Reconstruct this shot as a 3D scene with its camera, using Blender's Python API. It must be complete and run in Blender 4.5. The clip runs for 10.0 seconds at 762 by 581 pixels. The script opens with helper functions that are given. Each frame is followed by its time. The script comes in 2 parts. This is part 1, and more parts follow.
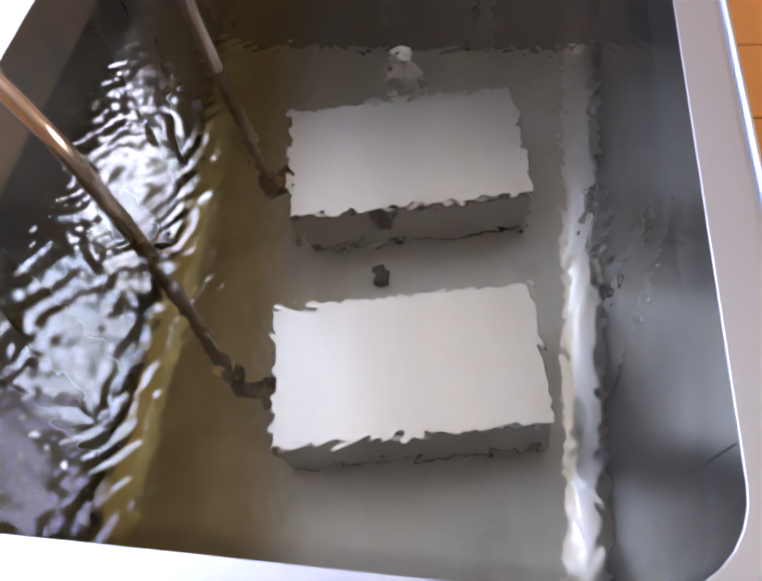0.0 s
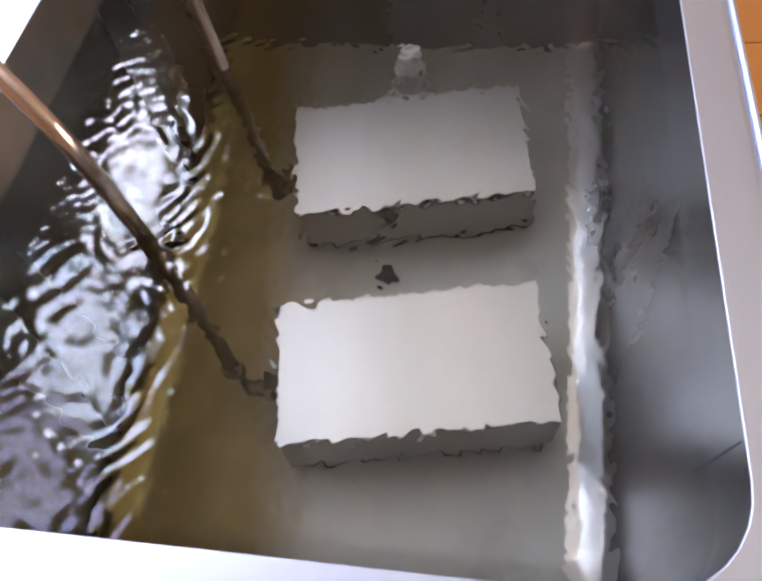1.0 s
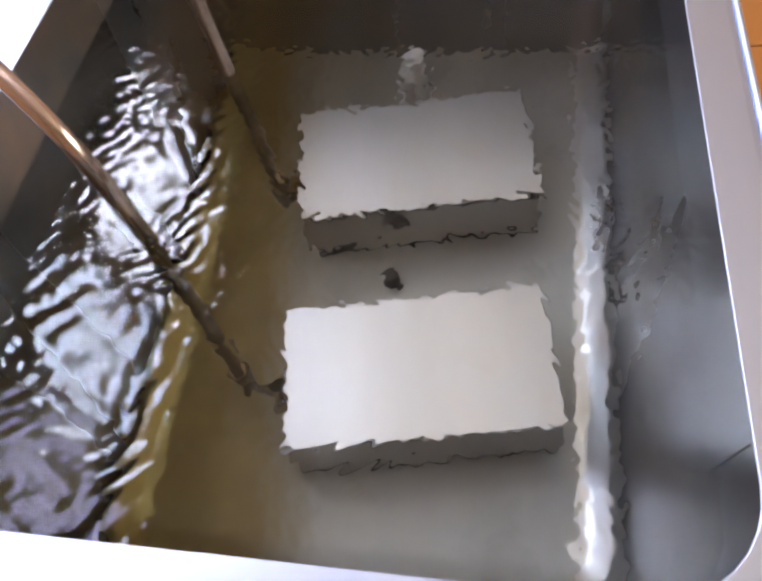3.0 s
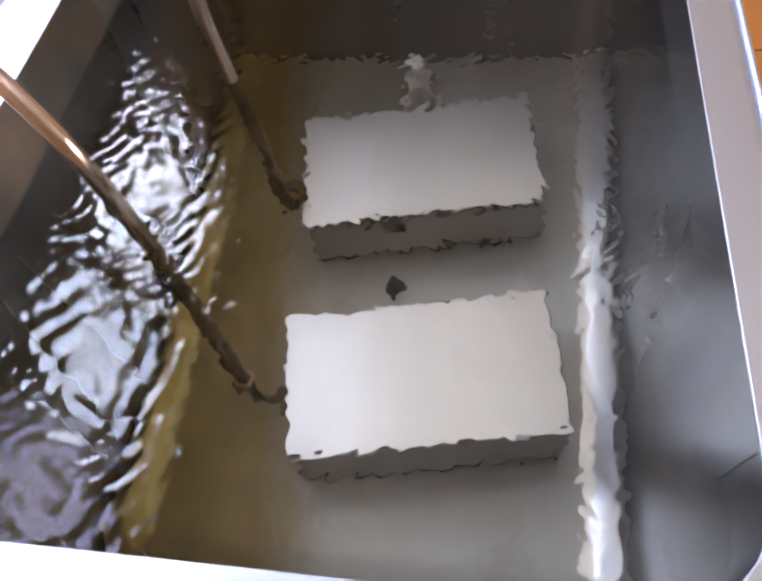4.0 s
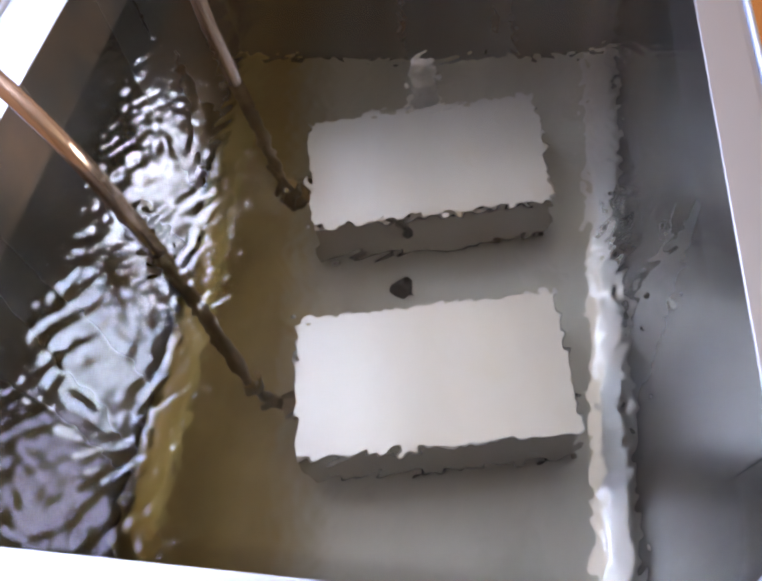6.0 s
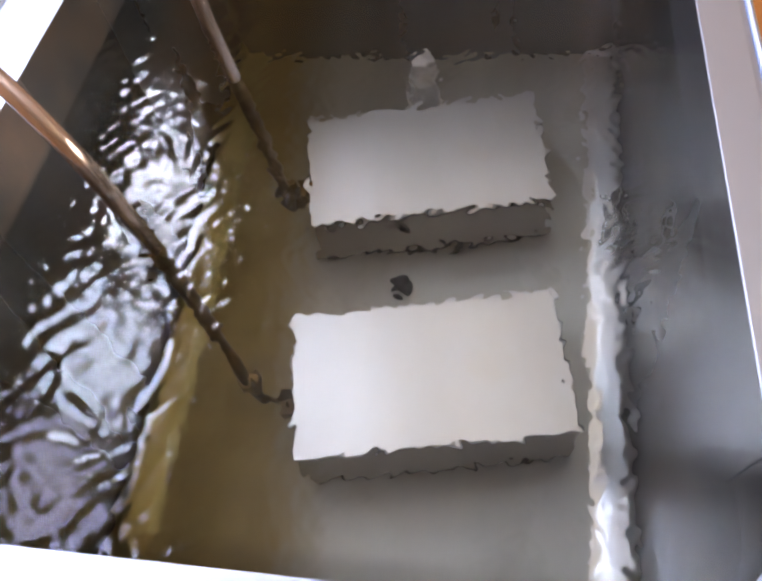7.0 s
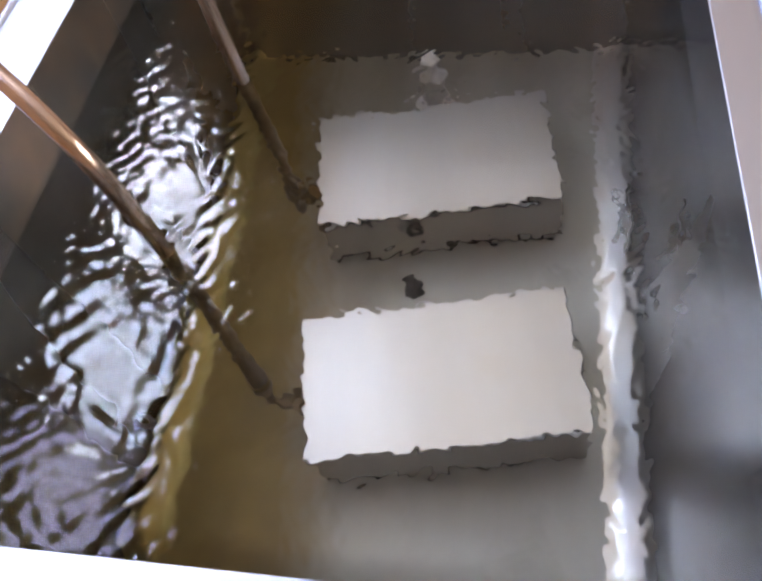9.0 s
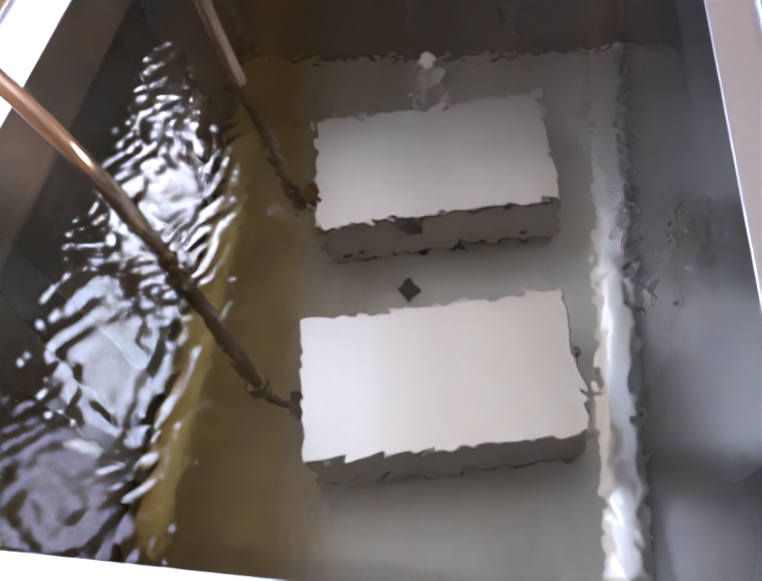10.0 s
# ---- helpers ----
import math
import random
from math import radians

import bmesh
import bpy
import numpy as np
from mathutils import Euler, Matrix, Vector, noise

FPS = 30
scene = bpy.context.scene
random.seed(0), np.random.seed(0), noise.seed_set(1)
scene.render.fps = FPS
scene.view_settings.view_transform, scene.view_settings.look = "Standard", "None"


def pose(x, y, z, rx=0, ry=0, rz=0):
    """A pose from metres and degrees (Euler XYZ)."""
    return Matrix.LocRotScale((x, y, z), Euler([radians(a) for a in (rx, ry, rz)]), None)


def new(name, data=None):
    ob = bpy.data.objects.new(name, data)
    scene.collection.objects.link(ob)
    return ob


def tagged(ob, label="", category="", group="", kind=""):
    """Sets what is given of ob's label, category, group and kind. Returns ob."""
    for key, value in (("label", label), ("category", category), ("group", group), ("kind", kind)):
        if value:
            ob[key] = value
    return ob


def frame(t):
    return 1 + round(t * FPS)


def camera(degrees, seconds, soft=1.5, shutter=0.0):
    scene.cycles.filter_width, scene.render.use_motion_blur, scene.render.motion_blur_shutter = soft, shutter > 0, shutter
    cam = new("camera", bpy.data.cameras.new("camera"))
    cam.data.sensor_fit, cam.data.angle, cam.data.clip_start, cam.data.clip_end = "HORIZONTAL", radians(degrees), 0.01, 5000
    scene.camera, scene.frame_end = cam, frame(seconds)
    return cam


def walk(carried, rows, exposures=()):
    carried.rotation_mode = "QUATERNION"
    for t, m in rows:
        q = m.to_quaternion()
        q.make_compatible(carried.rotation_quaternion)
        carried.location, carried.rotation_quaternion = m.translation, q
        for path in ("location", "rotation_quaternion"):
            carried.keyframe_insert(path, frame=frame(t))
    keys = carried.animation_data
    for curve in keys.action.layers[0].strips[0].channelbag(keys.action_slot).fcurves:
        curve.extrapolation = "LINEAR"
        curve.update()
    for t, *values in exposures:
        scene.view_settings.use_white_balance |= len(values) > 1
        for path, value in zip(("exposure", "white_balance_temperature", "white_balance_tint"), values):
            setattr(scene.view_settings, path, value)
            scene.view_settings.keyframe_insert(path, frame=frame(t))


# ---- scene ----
# Tank: inner mouth 0.46 m wide (x) and 0.668 m long (y), water level at z = 0.
W, L, H, D = 0.46, 0.668, 0.055, 0.392

# ---- camera: hand-held above the near rim, looking steeply down ----
cam = camera(55.86, 10.0, soft=2.8)
PATH = [
    (0.0, 0.3509, -0.0565, 0.3672, 32.418, 6.027, 6.733),
    (0.5, 0.3505, -0.0569, 0.3676, 32.245, 5.930, 7.208),
    (1.0, 0.3503, -0.0574, 0.3680, 32.284, 6.231, 7.050),
    (1.5, 0.3502, -0.0579, 0.3682, 32.335, 6.299, 7.183),
    (2.0, 0.3502, -0.0582, 0.3682, 32.281, 6.489, 7.302),
    (2.5, 0.3503, -0.0584, 0.3681, 32.421, 6.615, 7.239),
    (4.0, 0.3499, -0.0564, 0.3672, 33.160, 7.115, 7.086),
    (4.5, 0.3499, -0.0557, 0.3669, 33.124, 7.358, 7.128),
    (5.0, 0.3501, -0.0551, 0.3665, 33.338, 7.494, 7.027),
    (5.5, 0.3505, -0.0546, 0.3659, 33.257, 8.031, 6.920),
    (7.0, 0.3522, -0.0535, 0.3626, 33.170, 7.798, 7.296),
    (7.5, 0.3523, -0.0533, 0.3618, 33.434, 8.085, 7.038),
    (8.0, 0.3522, -0.0531, 0.3612, 33.370, 8.012, 7.202),
    (8.5, 0.3519, -0.0529, 0.3608, 33.322, 8.458, 7.206),
    (9.0, 0.3514, -0.0526, 0.3607, 33.204, 8.787, 7.279),
    (9.5, 0.3510, -0.0523, 0.3607, 33.275, 8.645, 7.382),
    (10.0, 0.3505, -0.0519, 0.3608, 33.238, 8.568, 7.056),
]
walk(cam, [(t, pose(x, y, z, rx, ry, rz)) for t, x, y, z, rx, ry, rz in PATH], exposures=[(0, 0.1), (10, 0.13)])

# ---- light: daylight through the window beside the tank, and an added east fill ----
world = bpy.data.worlds.new("sky")
scene.world = world
world.use_nodes = True
sky = world.node_tree.nodes.new("ShaderNodeTexSky")
sky.sky_type, sky.sun_disc = "NISHITA", False
sky.sun_elevation, sky.sun_rotation = radians(38), radians(120)
world.node_tree.links.new(sky.outputs[0], world.node_tree.nodes["Background"].inputs[0])
world.node_tree.nodes["Background"].inputs[1].default_value = 0.1

WIN_X, WIN_Y0, WIN_Y1, WIN_Z0, WIN_Z1 = -0.75, 0.18, 1.74, 0.99, 1.72
lamp = bpy.data.lights.new("window_daylight", "AREA")
lamp.shape, lamp.size, lamp.size_y = "RECTANGLE", WIN_Z1 - WIN_Z0, WIN_Y1 - WIN_Y0
lamp.energy, lamp.color = 172, (0.75, 0.785, 1.0)
day = new("window_daylight", lamp)
day.matrix_world = pose(WIN_X - 0.115, (WIN_Y0 + WIN_Y1) / 2, (WIN_Z0 + WIN_Z1) / 2, 0, -90, 0)

# Warm fill lamp added on the unseen east side to brighten the west inner wall.
EAST_X, EAST_Y0, EAST_Y1, EAST_Z0, EAST_Z1 = 3.6, -1.1, 1.5, 0.15, 1.55
lamp = bpy.data.lights.new("east_fill", "AREA")
lamp.shape, lamp.size, lamp.size_y = "RECTANGLE", EAST_Z1 - EAST_Z0, EAST_Y1 - EAST_Y0
lamp.energy, lamp.color = 134, (1.0, 0.90, 0.75)
day = new("east_fill", lamp)
day.matrix_world = pose(EAST_X + 0.115, (EAST_Y0 + EAST_Y1) / 2, (EAST_Z0 + EAST_Z1) / 2, 0, 90, 0)


# ---- materials ----
def material(name, color, rough, metal=0.0, vary=0.12, scale=18.0, bump=0.05, bump_scale=250.0, stretch=(1, 1, 1), rough_vary=0.1, second=None, spot=5.0, side_tint=None, tint_tones=((0.39, 0.312, 0.12), (0.275, 0.21, 0.075)), tint_above=None, skew=0.0):
    """Principled surface with mottling at two scales, uneven gloss and fine relief, in object space."""
    m = bpy.data.materials.new(name)
    m.use_nodes = True
    nt = m.node_tree
    bsdf = nt.nodes["Principled BSDF"]
    co = nt.nodes.new("ShaderNodeTexCoord")
    mp = nt.nodes.new("ShaderNodeMapping")
    mp.inputs["Scale"].default_value = stretch
    nt.links.new(co.outputs["Object"], mp.inputs[0])

    def noise_tex(s, detail, source):
        n = nt.nodes.new("ShaderNodeTexNoise")
        n.inputs["Scale"].default_value, n.inputs["Detail"].default_value = s, detail
        nt.links.new(source, n.inputs["Vector"])
        return n.outputs["Fac"]

    def mix(a, b, fac):
        n = nt.nodes.new("ShaderNodeMix")
        n.data_type = "RGBA"
        for sock, v in ((n.inputs[6], a), (n.inputs[7], b), (n.inputs[0], fac)):
            if isinstance(v, bpy.types.NodeSocket):
                nt.links.new(v, sock)
            else:
                sock.default_value = v
        return n.outputs[2]

    def ramp(fac, a, b):
        n = nt.nodes.new("ShaderNodeMapRange")
        n.inputs[1].default_value, n.inputs[2].default_value = a, b
        nt.links.new(fac, n.inputs[0])
        return n.outputs[0]

    dark = tuple(c * (1 - vary) for c in color) + (1,)
    light = tuple(min(1, c * (1 + vary)) for c in color) + (1,)
    base = mix(dark, light, ramp(noise_tex(scale, 5, mp.outputs[0]), 0.3, 0.7))
    if second:
        base = mix(base, tuple(second) + (1,), ramp(noise_tex(spot, 4, co.outputs["Object"]), 0.55, 0.85))
    if side_tint:
        # shade and reflected brown painted into one side's colour, with an uneven edge
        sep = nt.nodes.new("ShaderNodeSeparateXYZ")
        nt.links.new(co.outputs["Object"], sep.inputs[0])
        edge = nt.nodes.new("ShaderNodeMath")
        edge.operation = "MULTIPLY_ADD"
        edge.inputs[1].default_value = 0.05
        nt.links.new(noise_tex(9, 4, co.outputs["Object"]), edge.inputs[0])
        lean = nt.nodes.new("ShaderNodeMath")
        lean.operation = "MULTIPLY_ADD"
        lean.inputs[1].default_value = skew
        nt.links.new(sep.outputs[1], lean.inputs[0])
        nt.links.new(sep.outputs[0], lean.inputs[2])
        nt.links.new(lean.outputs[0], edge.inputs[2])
        tint_mix = mix((*tint_tones[0], 1), (*tint_tones[1], 1), ramp(noise_tex(14, 5, co.outputs["Object"]), 0.35, 0.7))
        where = ramp(edge.outputs[0], side_tint[0] + 0.025 + side_tint[1] / 2, side_tint[0] + 0.025 - side_tint[1] / 2)
        if tint_above is not None:
            # warm light on the wall: tinted above the water line only
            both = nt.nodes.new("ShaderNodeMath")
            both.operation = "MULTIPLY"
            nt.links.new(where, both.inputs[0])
            nt.links.new(ramp(sep.outputs[2], tint_above - 0.006, tint_above + 0.006), both.inputs[1])
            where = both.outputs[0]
        base = mix(base, tint_mix, where)
    nt.links.new(base, bsdf.inputs["Base Color"])
    n = nt.nodes.new("ShaderNodeMapRange")
    n.inputs[3].default_value, n.inputs[4].default_value = max(0.02, rough - rough_vary), rough + rough_vary
    nt.links.new(noise_tex(scale * 0.6, 4, mp.outputs[0]), n.inputs[0])
    nt.links.new(n.outputs[0], bsdf.inputs["Roughness"])
    bsdf.inputs["Metallic"].default_value = metal
    b = nt.nodes.new("ShaderNodeBump")
    b.inputs["Strength"].default_value, b.inputs["Distance"].default_value = bump, 0.002
    nt.links.new(noise_tex(bump_scale, 3, mp.outputs[0]), b.inputs["Height"])
    nt.links.new(b.outputs[0], bsdf.inputs["Normal"])
    return m


# West wall above the water carries a brown tint for warm room light.
STEEL = material("brushed_steel", (0.275, 0.305, 0.34), 0.27, 0.88, 0.12, 9, 0.06, 300, (1, 1, 0.08), side_tint=(-0.005, 0.02), tint_above=D + 0.045, tint_tones=((0.74, 0.56, 0.43), (0.56, 0.42, 0.32)))
# The side tint paints the west wall's shade and reflection onto the floor.
STEEL_FLOOR = material("dull_shaded_steel", (0.48, 0.485, 0.44), 0.44, 0.42, 0.16, 8, 0.05, 200, (1, 0.25, 1), 0.08, (0.31, 0.29, 0.24), 9, side_tint=(0.178, 0.06), skew=0.13, tint_tones=((0.37, 0.29, 0.115), (0.26, 0.20, 0.075)))
# Paler than wall and floor: the bend's highlight is put into its colour.
STEEL_FOOT = material("highlight_bend", (0.66, 0.67, 0.675), 0.32, 0.88, 0.10, 16, 0.08, 160, (1, 0.3, 1), 0.10, side_tint=(0.10, 0.05), tint_tones=((0.40, 0.35, 0.15), (0.28, 0.24, 0.10)))
STEEL_RIM = material("rim_steel", (0.60, 0.71, 0.87), 0.42, 1.0, 0.05, 12, 0.04, 300, (1, 0.1, 1), 0.05)
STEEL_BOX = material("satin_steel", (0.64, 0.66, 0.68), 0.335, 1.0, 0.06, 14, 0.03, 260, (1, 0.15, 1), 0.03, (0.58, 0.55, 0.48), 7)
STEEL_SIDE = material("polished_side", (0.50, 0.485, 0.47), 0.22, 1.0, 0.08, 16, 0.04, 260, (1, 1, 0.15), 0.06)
STEEL_CASE = material("casing_steel", (0.45, 0.45, 0.46), 0.38, 1.0, 0.08, 10, 0.05, 200)
PIPE = material("bronzed_conduit", (0.56, 0.47, 0.42), 0.20, 0.84, 0.16, 30, 0.05, 300)
# Darker copy of the conduit colour, painting the shade under water.
PIPE_SHADED = material("shaded_conduit", (0.20, 0.145, 0.075), 0.45, 0.6, 0.25, 45, 0.1, 300)
BRASS = material("tarnished_brass", (0.27, 0.20, 0.10), 0.34, 1.0, 0.25, 60)
WHITE_PLASTIC = material("white_plastic", (0.96, 0.95, 0.92), 0.22, 0.0, 0.03, 40)
RUBBER_AND_SHADE = material("rubber_and_shade", (0.006, 0.006, 0.006), 0.7, 0.0, 0.2, 60)
WOOD = material("orange_wood", (0.46, 0.19, 0.045), 0.45, 0.0, 0.22, 7, 0.10, 120, (1, 0.08, 1))
# Tones of the unseen walls and ceiling, chosen for the warm light they bounce.
PLASTER = material("tan_panelling", (0.56, 0.39, 0.25), 0.85, 0.0, 0.05, 3, 0.1, 90)
CEILING_PAINT = material("ceiling_paint", (0.64, 0.55, 0.42), 0.9, 0.0, 0.04, 3, 0.1, 90)
FLOOR_BROWN = material("brown_floor", (0.26, 0.12, 0.06), 0.5, 0.0, 0.15, 6, 0.08, 80)
FRAME_PAINT = material("window_paint", (0.70, 0.70, 0.69), 0.4, 0.0, 0.04, 20)


def water_material():
    m = bpy.data.materials.new("water_surface")
    m.use_nodes = True
    nt = m.node_tree
    nt.nodes.remove(nt.nodes["Principled BSDF"])
    g = nt.nodes.new("ShaderNodeBsdfGlass")
    g.inputs["Color"].default_value = (0.935, 0.975, 0.947, 1)
    g.inputs["Roughness"].default_value, g.inputs["IOR"].default_value = 0.0, 1.333
    nt.links.new(g.outputs[0], nt.nodes["Material Output"].inputs[0])
    return m


WATER = water_material()


def pane_material(name, tint):
    """Thin window glass: daylight passes, tinted, with a faint gloss."""
    m = bpy.data.materials.new(name)
    m.use_nodes = True
    nt = m.node_tree
    nt.nodes.remove(nt.nodes["Principled BSDF"])
    clear, gloss, mixed = (nt.nodes.new("ShaderNodeBsdf" + k) if k != "Mix" else nt.nodes.new("ShaderNodeMixShader") for k in ("Transparent", "Glossy", "Mix"))
    clear.inputs["Color"].default_value = (*tint, 1)
    gloss.inputs["Roughness"].default_value = 0.02
    mixed.inputs[0].default_value = 0.05
    for a, b in ((clear, 1), (gloss, 2)):
        nt.links.new(a.outputs[0], mixed.inputs[b])
    nt.links.new(mixed.outputs[0], nt.nodes["Material Output"].inputs[0])
    return m


# Two panes get darker tints so that their reflections in the water come out dimmer.
PANE_CLEAR, PANE_DIMMED, PANE_TINTED = pane_material("clear_pane", (0.93, 0.92, 0.93)), pane_material("dimmed_pane", (0.80, 0.82, 0.86)), pane_material("tinted_pane", (0.55, 0.53, 0.59))


# ---- building helpers ----
def part(name, bm, mat, parent=None, label="", smooth=False):
    """Links a bmesh as one mesh object under a thing or a part."""
    me = bpy.data.meshes.new(name)
    bm.to_mesh(me)
    bm.free()
    me.materials.append(mat)
    if smooth:
        me.polygons.foreach_set("use_smooth", [True] * len(me.polygons))
    ob = new(name, me)
    ob.parent = parent
    return tagged(ob, label)


def thing(name, label, category, group="", kind="", at=None):
    ob = new(name)
    ob.empty_display_size = 0.05
    if at is not None:
        ob.matrix_world = at
    return tagged(ob, label, category, group, kind)


def box_into(bm, lo, hi, bevel=0.0, seg=2):
    c = [(a + b) / 2 for a, b in zip(lo, hi)]
    s = [b - a for a, b in zip(lo, hi)]
    made = bmesh.ops.create_cube(bm, size=1, matrix=Matrix.LocRotScale(c, None, s))
    if bevel:
        edges = {e for v in made["verts"] for e in v.link_edges}
        bmesh.ops.bevel(bm, geom=list(edges), offset=bevel, segments=seg, profile=0.5, affect="EDGES")


def box(lo, hi, bevel=0.0, seg=2):
    bm = bmesh.new()
    box_into(bm, lo, hi, bevel, seg)
    return bm


def lathe(rows, n=28, matrix=Matrix()):
    """Turned solid round z: rows of (radius, z) from one end to the other."""
    bm = bmesh.new()
    rings = [[bm.verts.new(matrix @ Vector((r * math.cos(k * math.tau / n), r * math.sin(k * math.tau / n), z))) for k in range(n)] for r, z in rows]
    for a, b in zip(rings, rings[1:]):
        for k in range(n):
            bm.faces.new((a[k], a[(k + 1) % n], b[(k + 1) % n], b[k]))
    bm.faces.new(rings[0][::-1])
    bm.faces.new(rings[-1])
    return bm


def rounded(path, radius, steps=10):
    """A polyline with its inner corners turned into arcs."""
    pts = [Vector(p) for p in path]
    out = [pts[0]]
    for a, b, c in zip(pts, pts[1:], pts[2:]):
        u, v = (a - b).normalized(), (c - b).normalized()
        half = math.acos(max(-1, min(1, u.dot(v)))) / 2
        d = min(radius / math.tan(half), (a - b).length * 0.49, (c - b).length * 0.49)
        p, q = b + u * d, b + v * d
        for k in range(steps + 1):
            s = k / steps
            out.append(p * (1 - s) ** 2 + b * 2 * s * (1 - s) + q * s * s)
    return out + [pts[-1]]


def tube(path, radius, n=20):
    bm = bmesh.new()
    rings = []
    side = None
    for k, p in enumerate(path):
        t = (path[min(k + 1, len(path) - 1)] - path[max(k - 1, 0)]).normalized()
        if side is None:
            side = t.orthogonal().normalized()
        side = (side - t * side.dot(t)).normalized()
        up = t.cross(side)
        rings.append([bm.verts.new(p + radius * (side * math.cos(j * math.tau / n) + up * math.sin(j * math.tau / n))) for j in range(n)])
    for a, b in zip(rings, rings[1:]):
        for j in range(n):
            bm.faces.new((a[j], a[(j + 1) % n], b[(j + 1) % n], b[j]))
    bm.faces.new(rings[0][::-1])
    bm.faces.new(rings[-1])
    return bm


RF, FOOT_Z, NEAR_R = 0.036, 0.021, 0.095


def mouth(inset, z, near=0.050, far=0.010, n=8, across=None, near_in=0.0):
    """Rounded outline of the tank's mouth, moved inwards by inset in x and by across in y."""
    across = inset if across is None else across
    x0, x1, y0, y1 = inset if inset > 0 else inset * 1.8, W - inset, near_in if across == 0 else across, L - across
    pts = []
    for cx, cy, sx, sy, a0, rad in ((x1, y0, -1, 1, -90, near), (x1, y1, -1, -1, 0, far), (x0, y1, 1, -1, 90, far), (x0, y0, 1, 1, 180, near)):
        r = max(0.004, rad - max(inset, 0) if inset > 0 else rad - inset)
        for k in range(n + 1):
            a = radians(a0 + 90 * k / n)
            pts.append(Vector((cx + sx * r + r * math.cos(a), cy + sy * r + r * math.sin(a), z)))
    return pts


def bend(z):
    """How far the wide bend at the near end has come in at the height z."""
    up = z + D
    return NEAR_R - math.sqrt(max(0.0, NEAR_R ** 2 - (NEAR_R - up) ** 2)) if up < NEAR_R else 0.0


def loops(levels, close_last=False, across=None):
    """Skin through outlines of the mouth at (inset, z) levels."""
    bm = bmesh.new()
    rings = [[bm.verts.new(p) for p in mouth(i, z, across=across, near_in=bend(z))] for i, z in levels]
    n = len(rings[0])
    for a, b in zip(rings, rings[1:]):
        for k in range(n):
            bm.faces.new((a[k], b[k], b[(k + 1) % n], a[(k + 1) % n]))
    if close_last:
        bm.faces.new(rings[-1])
    return bm


# ---- room: walls and ceiling unseen, added and toned tan to bounce warm light ----
ROOM_X0, ROOM_X1, ROOM_Y0, ROOM_Y1, ROOM_Z0, ROOM_Z1 = WIN_X, EAST_X, -3.2, 3.4, -1.15, 2.10
tagged(part("floor", box((ROOM_X0 - 0.2, ROOM_Y0 - 0.2, ROOM_Z0 - 0.1), (ROOM_X1 + 0.2, ROOM_Y1 + 0.2, ROOM_Z0)), FLOOR_BROWN), "reddish-brown workshop floor around the bench", "floor", kind="structure")
tagged(part("ceiling", box((ROOM_X0 - 0.2, ROOM_Y0 - 0.2, ROOM_Z1), (ROOM_X1 + 0.2, ROOM_Y1 + 0.2, ROOM_Z1 + 0.1)), CEILING_PAINT), "unseen tan ceiling, toned to bounce warm light", "ceiling", kind="structure")
tagged(part("wall_north", box((ROOM_X0, ROOM_Y1, ROOM_Z0), (ROOM_X1, ROOM_Y1 + 0.15, ROOM_Z1)), PLASTER), "unseen tan-brown wall, toned to bounce warm light", "wall", kind="structure")
tagged(part("wall_south", box((ROOM_X0, ROOM_Y0 - 0.15, ROOM_Z0), (ROOM_X1, ROOM_Y0, ROOM_Z1)), PLASTER), "unseen tan-brown wall, toned to bounce warm light", "wall", kind="structure")


def window_wall(name, x, out, y0, y1, z0, z1):
    """A long wall with one opening; out is the side on which it has its thickness."""
    xa, xb = sorted((x, x + 0.15 * out))
    bm = bmesh.new()
    for lo, hi in (((xa, ROOM_Y0, ROOM_Z0), (xb, y0, ROOM_Z1)), ((xa, y1, ROOM_Z0), (xb, ROOM_Y1, ROOM_Z1)),
                   ((xa, y0, ROOM_Z0), (xb, y1, z0)), ((xa, y0, z1), (xb, y1, ROOM_Z1))):
        box_into(bm, lo, hi)
    tagged(part(name, bm, PLASTER), "unseen tan-brown wall with a wide window, toned to bounce warm light", "wall", kind="structure")


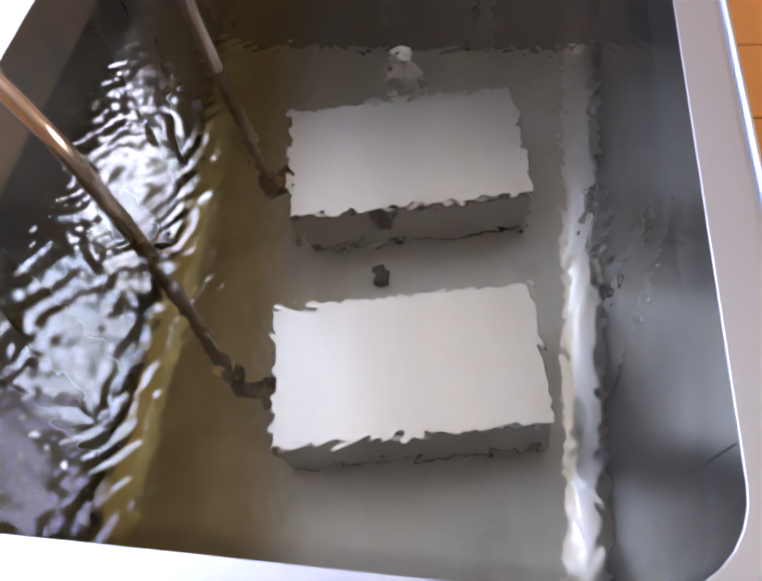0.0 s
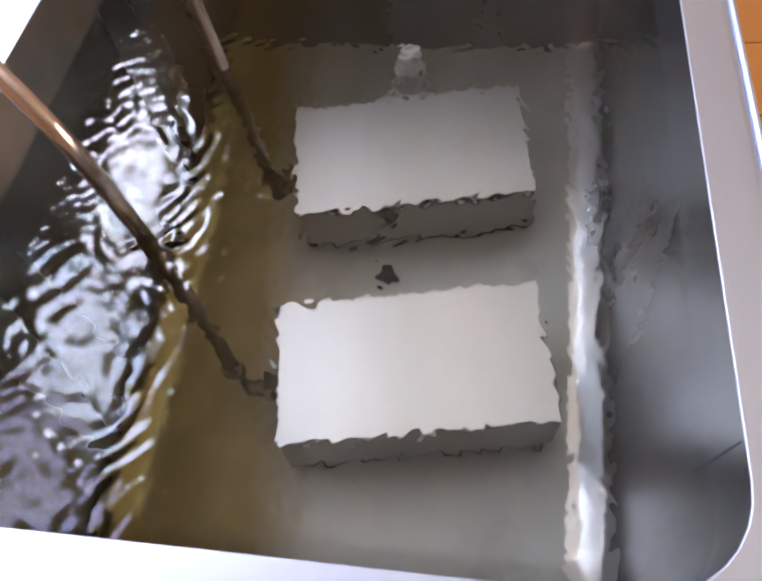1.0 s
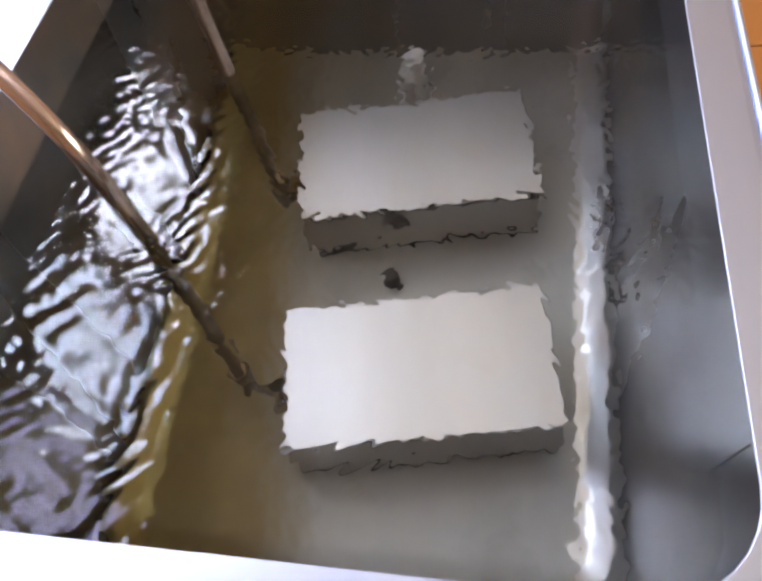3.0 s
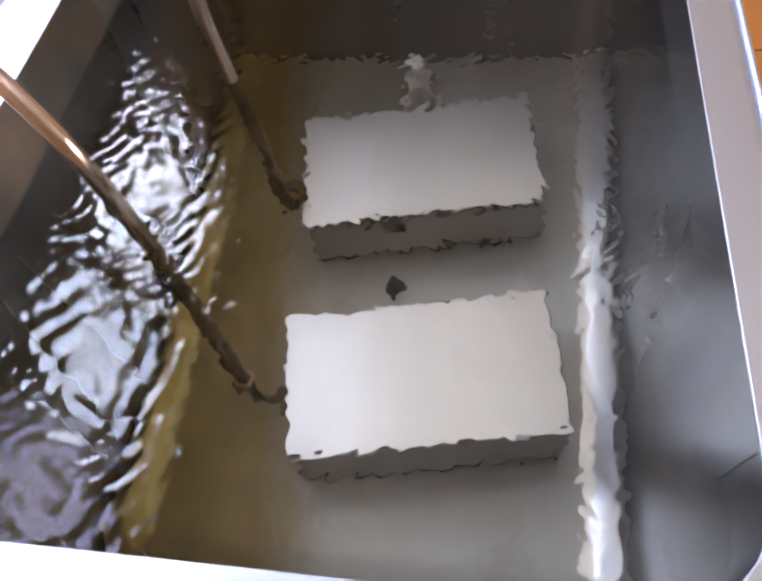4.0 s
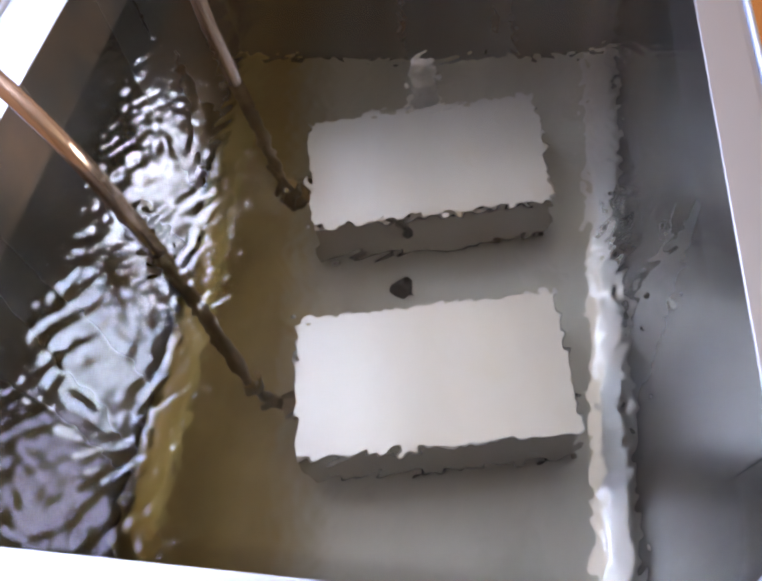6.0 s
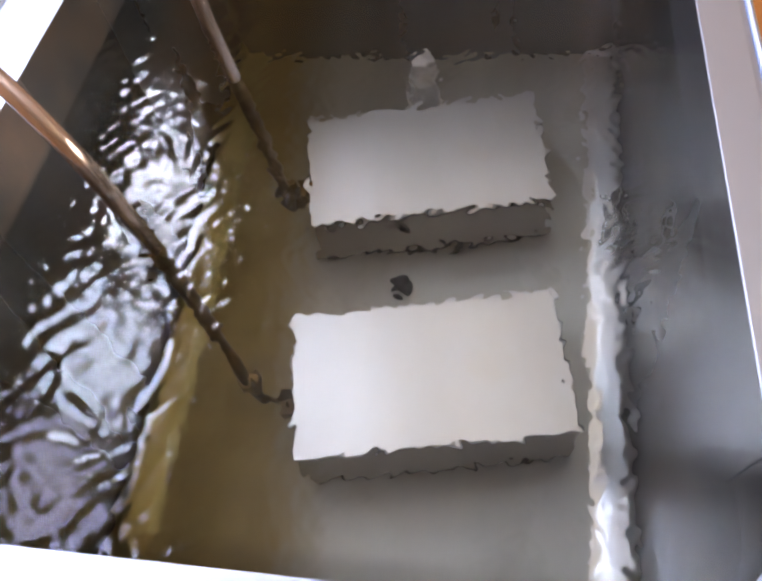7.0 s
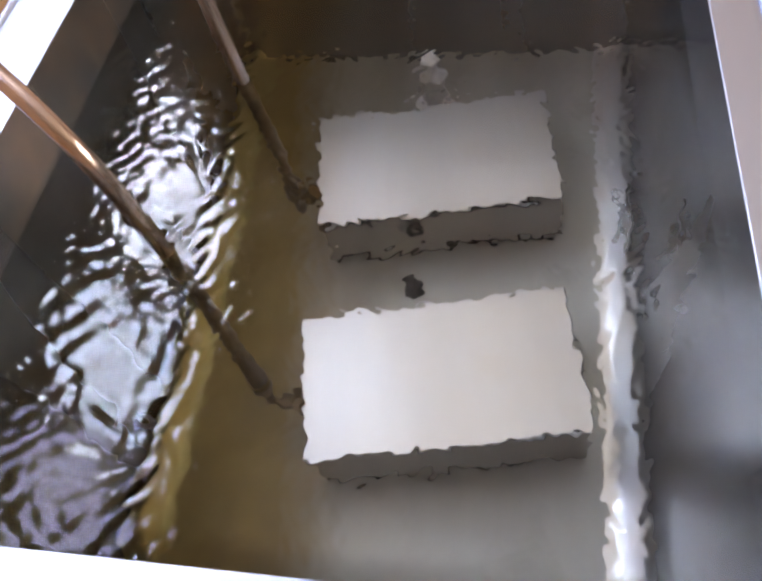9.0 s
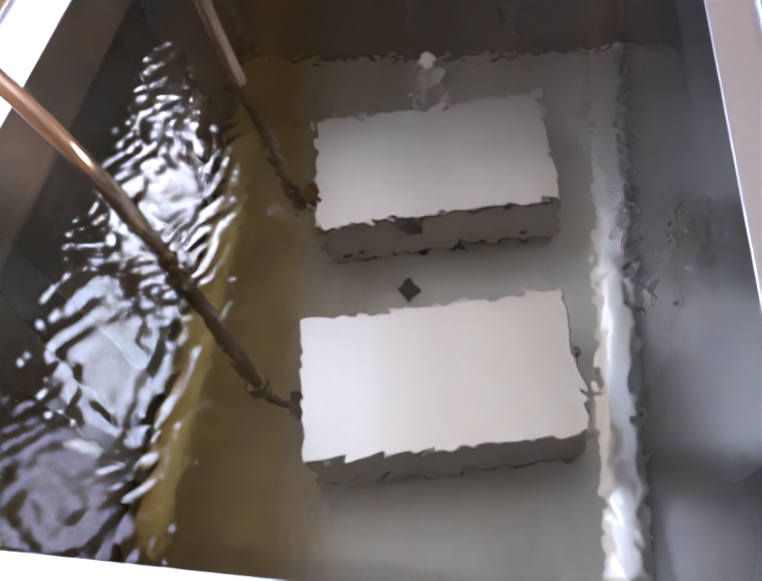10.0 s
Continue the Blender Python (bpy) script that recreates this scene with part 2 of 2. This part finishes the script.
def window_set(name, x, out, y0, y1, z0, z1, mullions, tinted=False):
    ob = thing(name, "wide pale-framed window with daylight behind it", "window", kind="structure")
    xa, xb = sorted((x + 0.04 * out, x + 0.10 * out))
    for ya, yb in [(y0, y0 + 0.05), (y1 - 0.05, y1)] + [(m - 0.03, m + 0.03) for m in mullions]:
        part("window_frame", box((xa, ya, z0 + 0.05), (xb, yb, z1 - 0.05), 0.004), FRAME_PAINT, ob)
    for za, zb in ((z0, z0 + 0.05), (z1 - 0.05, z1)):
        part("window_frame", box((xa + 0.003, y0, za), (xb - 0.003, y1, zb), 0.004), FRAME_PAINT, ob)
    edges = [y0 + 0.05] + [v for m in mullions for v in (m - 0.03, m + 0.03)] + [y1 - 0.05]
    for k in range(0, len(edges), 2):
        glass = (PANE_TINTED, PANE_DIMMED, PANE_CLEAR)[k // 2] if tinted else PANE_CLEAR
        part("pane", box((x + 0.07 * out - 0.002, edges[k], z0 + 0.05), (x + 0.07 * out + 0.002, edges[k + 1], z1 - 0.05)), glass, ob, "tinted glass pane" if glass is PANE_TINTED else "dimmed glass pane" if glass is PANE_DIMMED else "")
    sa, sb = sorted((x + 0.035 * out, x - 0.06 * out))
    part("window_sill", box((sa, y0 - 0.03, z0 - 0.03), (sb, y1 + 0.03, z0 - 0.001), 0.005), FRAME_PAINT, ob)


window_wall("wall_west", WIN_X, -1, WIN_Y0, WIN_Y1, WIN_Z0, WIN_Z1)
window_set("window_1", WIN_X, -1, WIN_Y0, WIN_Y1, WIN_Z0, WIN_Z1, [0.56, 1.02], True)
# Unseen east wall opening and window, made up to house the fill lamp.
window_wall("wall_east", EAST_X, 1, EAST_Y0, EAST_Y1, EAST_Z0, EAST_Z1)
window_set("fill_window", EAST_X, 1, EAST_Y0, EAST_Y1, EAST_Z0, EAST_Z1, [-0.23, 0.63])

# ---- workbench under the tank ----
BENCH_Z = -D - 0.045
bench = thing("workbench", "orange-brown wooden workbench carrying the steel tank", "workbench", at=pose(0, 0, ROOM_Z0))
bz = BENCH_Z - ROOM_Z0
for k in range(9):
    y = -0.35 + 0.16 * k
    part("plank", box((-0.60, y + 0.0015, bz - 0.04), (1.40, y + 0.1585, bz), 0.002, 1), WOOD, bench)
for x in (-0.5, 1.3):
    for y in (-0.27, 1.0):
        part("leg", box((x - 0.035, y - 0.035, 0), (x + 0.035, y + 0.035, bz - 0.04), 0.004), WOOD, bench)
    part("rail", box((x - 0.02, -0.235, bz - 0.14), (x + 0.02, 0.965, bz - 0.04), 0.003), WOOD, bench)

# ---- tank ----
tank = thing("ultrasonic_tank", "deep brushed stainless-steel cleaning tank filled with clear water", "tank", at=pose(0, 0, BENCH_Z))
Z0 = -BENCH_Z


def in_tank(bm):
    bmesh.ops.translate(bm, verts=bm.verts, vec=(0, 0, Z0))
    return bm


wall_levels = [(0, H - 0.0006), (0, H - 0.006), (0, -D + NEAR_R + 0.003)] + [(0, -D + NEAR_R - (NEAR_R - FOOT_Z) * k / 10) for k in range(10)]
# the foot: a tight bend at the wall, then a wide shallow slope that eases into the floor
TILT, R1, R2 = radians(17), 0.013, 0.045
fillet = [(R1 * (1 - math.cos(a)), -D + FOOT_Z - R1 * math.sin(a)) for a in (k * (math.pi / 2 - TILT) / 8 for k in range(9))]
EASE = R2 * math.tan(TILT / 2)
fillet.append((RF - EASE - EASE * math.cos(TILT), -D + EASE * math.sin(TILT)))
fillet += [(RF - EASE + EASE * (b - (1 - b) * math.cos(TILT)), -D + EASE * math.sin(TILT) * (1 - b) ** 2) for b in (0.3, 0.6)] + [(RF, -D)]
part("inner_wall", in_tank(loops(wall_levels + fillet[:1], False, 0)), STEEL, tank, "brushed steel inner walls, streaked, warm light tinted into the west side", True)
for name, side, mat, label in (("rounded_foot", "west", STEEL_FOOT, "bend between wall and floor, shade tinted into its colour"), ("rounded_foot", "east", STEEL_FOOT, "bend between wall and floor, coloured pale for its highlight"),
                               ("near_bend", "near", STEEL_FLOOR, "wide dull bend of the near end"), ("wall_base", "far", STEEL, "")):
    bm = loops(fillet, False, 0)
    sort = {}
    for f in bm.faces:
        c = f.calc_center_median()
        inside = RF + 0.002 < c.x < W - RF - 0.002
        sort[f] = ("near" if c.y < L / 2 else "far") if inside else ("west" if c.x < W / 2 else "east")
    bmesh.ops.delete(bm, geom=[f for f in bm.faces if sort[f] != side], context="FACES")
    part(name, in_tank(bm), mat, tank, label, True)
part("weld_seam", in_tank(tube([Vector((W - 0.0002, 0.074 - 0.15 * z + 0.003, z)) for z in (0.050, 0.0, -0.04)], 0.0004, 8)), STEEL, tank, "thin dark weld line in the corner", True)
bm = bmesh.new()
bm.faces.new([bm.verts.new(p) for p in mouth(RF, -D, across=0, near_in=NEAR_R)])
part("tank_floor", in_tank(bm), STEEL_FLOOR, tank, "dull grey steel floor, shade tinted yellow-brown into one side")
rim_levels = [(0, H - 0.0006), (-0.0003, H - 0.0002), (-0.0008, H), (-0.003, H), (-0.025, H), (-0.0285, H - 0.0005), (-0.031, H - 0.003), (-0.0315, H - 0.006), (-0.0315, H - 0.035)]
part("rim", in_tank(loops(rim_levels)), STEEL_RIM, tank, "bright folded steel rim")
bead = [(-0.0315 - 0.0024 * math.sin(radians(a)), H - 0.001 + 0.0024 * math.cos(radians(a))) for a in range(0, 361, 45)]
part("rim_bead", in_tank(loops(bead)), STEEL_RIM, tank, "rounded bright outer edge of the rim", True)
part("casing", in_tank(loops([(-0.0300, H - 0.02), (-0.0300, BENCH_Z + 0.02), (-0.026, BENCH_Z)], True)), STEEL_CASE, tank, "plain grey steel outer casing", True)


# ---- water ----
def water_sheet():
    """Choppy water: many short waves, choppier above the place where the stream wells up."""
    rng = np.random.default_rng(7)
    m, step = 0.015, 0.0012
    xs, ys = np.arange(-m, W + m + step / 2, step), np.arange(-m, L + m + step / 2, step)
    X, Y = np.meshgrid(xs, ys, indexing="ij")
    U = X + 0.006 * np.sin(Y * 41 + 1.0) + 0.004 * np.sin(Y * 93 + X * 37)
    V = Y + 0.006 * np.sin(X * 47 + 2.0) + 0.004 * np.sin(X * 81 - Y * 29)
    def chop(count, short, long, slope, heading, spread):
        Z = np.zeros_like(X)
        for k in range(count):
            wave = short * (long / short) ** rng.random()
            a = rng.normal(radians(heading), spread)
            kx, ky = math.cos(a) * math.tau / wave, math.sin(a) * math.tau / wave
            Z += slope * math.sqrt(2 / count) * wave / math.tau * np.sin(kx * U + ky * V + rng.random() * math.tau)
        return Z

    calm = 1 - 0.42 * np.clip((X - 0.10) / 0.08, 0, 1) - 0.24 * np.clip((X - 0.30) / 0.10, 0, 1)
    calm = (calm - 0.22 * np.clip((X - 0.37) / 0.06, 0, 1)) * (0.78 + 0.22 * np.clip(X / 0.09, 0, 1))
    well = np.exp(-(((X - 0.440) / 0.034) ** 2 + ((Y - 0.200) / 0.060) ** 2))
    mouthed = np.exp(-(((X - 0.129) / 0.016) ** 2 + ((Y - 0.188) / 0.020) ** 2))
    still = np.clip((0.125 - X) / 0.05, 0, 1)
    sheltered = np.clip((0.18 - X) / 0.06, 0, 1)
    Z = calm * (1 - 0.66 * sheltered) * chop(72, 0.0085, 0.026, 0.040, 40, 2.0) + sheltered * (1 - 0.20 * still) * chop(60, 0.0110, 0.020, 0.040, -45, 0.6) + mouthed * chop(40, 0.009, 0.015, 0.14, -35, 0.9) + (1.42 - calm) * chop(40, 0.006, 0.011, 0.030, 20, 2.0) + well * chop(40, 0.006, 0.014, 0.12, 0, 2.0)
    # small bubbles and spatters where the stream wells up
    for k in range(45):
        bx, by, br = rng.normal(0.433, 0.024), rng.normal(0.205, 0.048), rng.uniform(0.0016, 0.0036)
        Z += 0.13 * br * np.exp(-(((X - bx) / br) ** 2 + ((Y - by) / (br * rng.uniform(0.6, 1.0))) ** 2))
    nx, ny = X.shape
    idx = np.arange(nx * ny).reshape(nx, ny)
    faces = np.stack([idx[:-1, :-1], idx[1:, :-1], idx[1:, 1:], idx[:-1, 1:]], -1).reshape(-1, 4)
    me = bpy.data.meshes.new("water")
    me.from_pydata(np.stack([X, Y, Z], -1).reshape(-1, 3).tolist(), [], faces.tolist())
    me.polygons.foreach_set("use_smooth", [True] * len(me.polygons))
    me.materials.append(WATER)
    ob = new("water", me)
    return tagged(ob, "clear rippling water with a choppy shining surface", "water", kind="structure")


water = water_sheet()

# ---- submerged transducer boxes ----
BOX_W, BOX_D, BOX_H = 0.243, 0.135, 0.092


def transducer_box(at, plugged=False):
    ob = thing("transducer_box", "sealed satin stainless-steel transducer box lying under water on the tank floor", "transducer box", "transducer boxes in the tank", at=at)
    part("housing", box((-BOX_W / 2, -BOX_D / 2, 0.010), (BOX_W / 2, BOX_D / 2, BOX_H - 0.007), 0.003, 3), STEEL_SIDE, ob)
    # Added dark strip, in place of the shadow line round the lid's edge.
    part("lid_shade", box((-BOX_W / 2 - 0.0018, -BOX_D / 2 + 0.0005, BOX_H - 0.007), (BOX_W / 2 + 0.0018, BOX_D / 2 + 0.0026, BOX_H - 0.004), 0.001, 1), RUBBER_AND_SHADE, ob, "thin dark strip standing for the shadow line under the lid")
    # Black bars stand in for the shadow line beneath the housing.
    for y in (-BOX_D / 2 + 0.012, BOX_D / 2 - 0.012):
        part("shade_bar", box((-BOX_W / 2 + 0.004, y - 0.010, 0), (BOX_W / 2 - 0.004, y + 0.010, 0.011), 0.002, 1), RUBBER_AND_SHADE, ob, "black bar standing for the shadow under the housing")
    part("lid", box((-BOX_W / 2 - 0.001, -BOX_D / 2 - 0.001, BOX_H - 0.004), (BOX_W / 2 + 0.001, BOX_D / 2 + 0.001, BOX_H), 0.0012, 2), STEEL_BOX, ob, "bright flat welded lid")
    turn = Matrix.Translation((-BOX_W / 2 - 0.016, -0.004, 0.055)) @ pose(0, 0, 0, 0, 90, 0)
    part("conduit_socket", lathe([(0.014, 0.0), (0.014, 0.008), (0.011, 0.009), (0.011, 0.016)], 6, turn), BRASS, ob, "tarnished brass hexagonal conduit nut")
    if plugged:
        part("grommet", lathe([(0.0075, 0.0), (0.0075, 0.003), (0.0055, 0.005)], 16, Matrix.Translation((-0.026, -BOX_D / 2, 0.060)) @ pose(0, 0, 0, 90)), RUBBER_AND_SHADE, ob, "round black rubber grommet in the side")
    return ob


transducer_box(pose(0.2785, 0.229, -D, 0, 0, 10.2))
transducer_box(pose(0.2555, 0.465, -D, 0, 0, 9.3), True)


# ---- conduits from the boxes up over the rim ----
def conduit(path, label):
    """A bent pipe: the bright length above water and below it a length darkened for shade."""
    ob = thing("conduit_pipe", label, "pipe", "conduit pipes of the transducer boxes")
    line = rounded(path[:4], 0.028) + rounded(path[3:], 0.114)[1:]
    cut = next(k for k, p in enumerate(line) if p.z > -0.004)
    part("dry_tube", tube(line[cut:], 0.0057), PIPE, ob, smooth=True)
    part("wet_tube", tube(line[:cut + 1], 0.0060), PIPE_SHADED, ob, "length below the water, coloured dark for its shade", smooth=True)
    end = line[0] + Vector((-0.027, 0, 0.048)) if line[0].y < 0.3 else line[0] + Vector((-0.007, -0.027, 0.048))
    part("coupling", lathe([(0.0085, -0.010), (0.0100, -0.008), (0.0100, 0.008), (0.0085, 0.010)], 18, Matrix.Translation(end)), BRASS, ob, "tarnished brass coupling ring")
    return ob


conduit([(0.148, 0.203, -0.337), (0.122, 0.203, -0.337), (0.119, 0.204, -0.10), (0.1155, 0.2045, 0.0), (0.1252, 0.184, 0.1213), (-0.30, 0.482, 0.261), (-0.76, 0.62, 0.29)],
        "bronze-coloured steel conduit pipe bent over the tank rim into the water")
conduit([(0.124, 0.441, -0.337), (0.117, 0.414, -0.337), (0.118, 0.408, -0.24), (0.125, 0.392, -0.14), (0.130, 0.371, 0.0), (0.131, 0.362, 0.070), (0.129, 0.372, 0.17), (-0.30, 0.70, 0.33), (-0.76, 0.82, 0.36)],
        "bronze-coloured steel conduit pipe dipping into the water by the far box")

# ---- small things on the tank floor ----
part_bm = lathe([(0.022, 0), (0.022, 0.008), (0.017, 0.011), (0.015, 0.044), (0.017, 0.048), (0.017, 0.060), (0.013, 0.068), (0.010, 0.076), (0.011, 0.080), (0.011, 0.092), (0.006, 0.096)], 24)
tagged(part("drain_strainer", part_bm, WHITE_PLASTIC, smooth=False), "upright off-white plastic drain strainer on the tank floor", "strainer").matrix_world = pose(0.241, 0.598, -D)
part_bm = lathe([(0.0105, 0), (0.0105, 0.006), (0.0095, 0.008), (0.0085, 0.018), (0.005, 0.021)], 20)
tagged(part("drain_plug", part_bm, RUBBER_AND_SHADE, smooth=False), "small black rubber plug on the tank floor", "plug").matrix_world = pose(0.236, 0.352, -D)


# ---- movement ----
def motions():
    """The choppy water shifts to and fro within the hollow walls."""
    rows = []
    for k in range(101):
        t = k / 10
        x = 0.008 * math.sin(7.1 * t) + 0.005 * math.sin(12.3 * t + 1.1)
        y = 0.008 * math.sin(6.2 * t + 0.7) + 0.005 * math.sin(11.4 * t + 2.0)
        rows.append((t, pose(x, y, 0.0008 * math.sin(6.7 * t))))
    walk(water, rows)


motions()
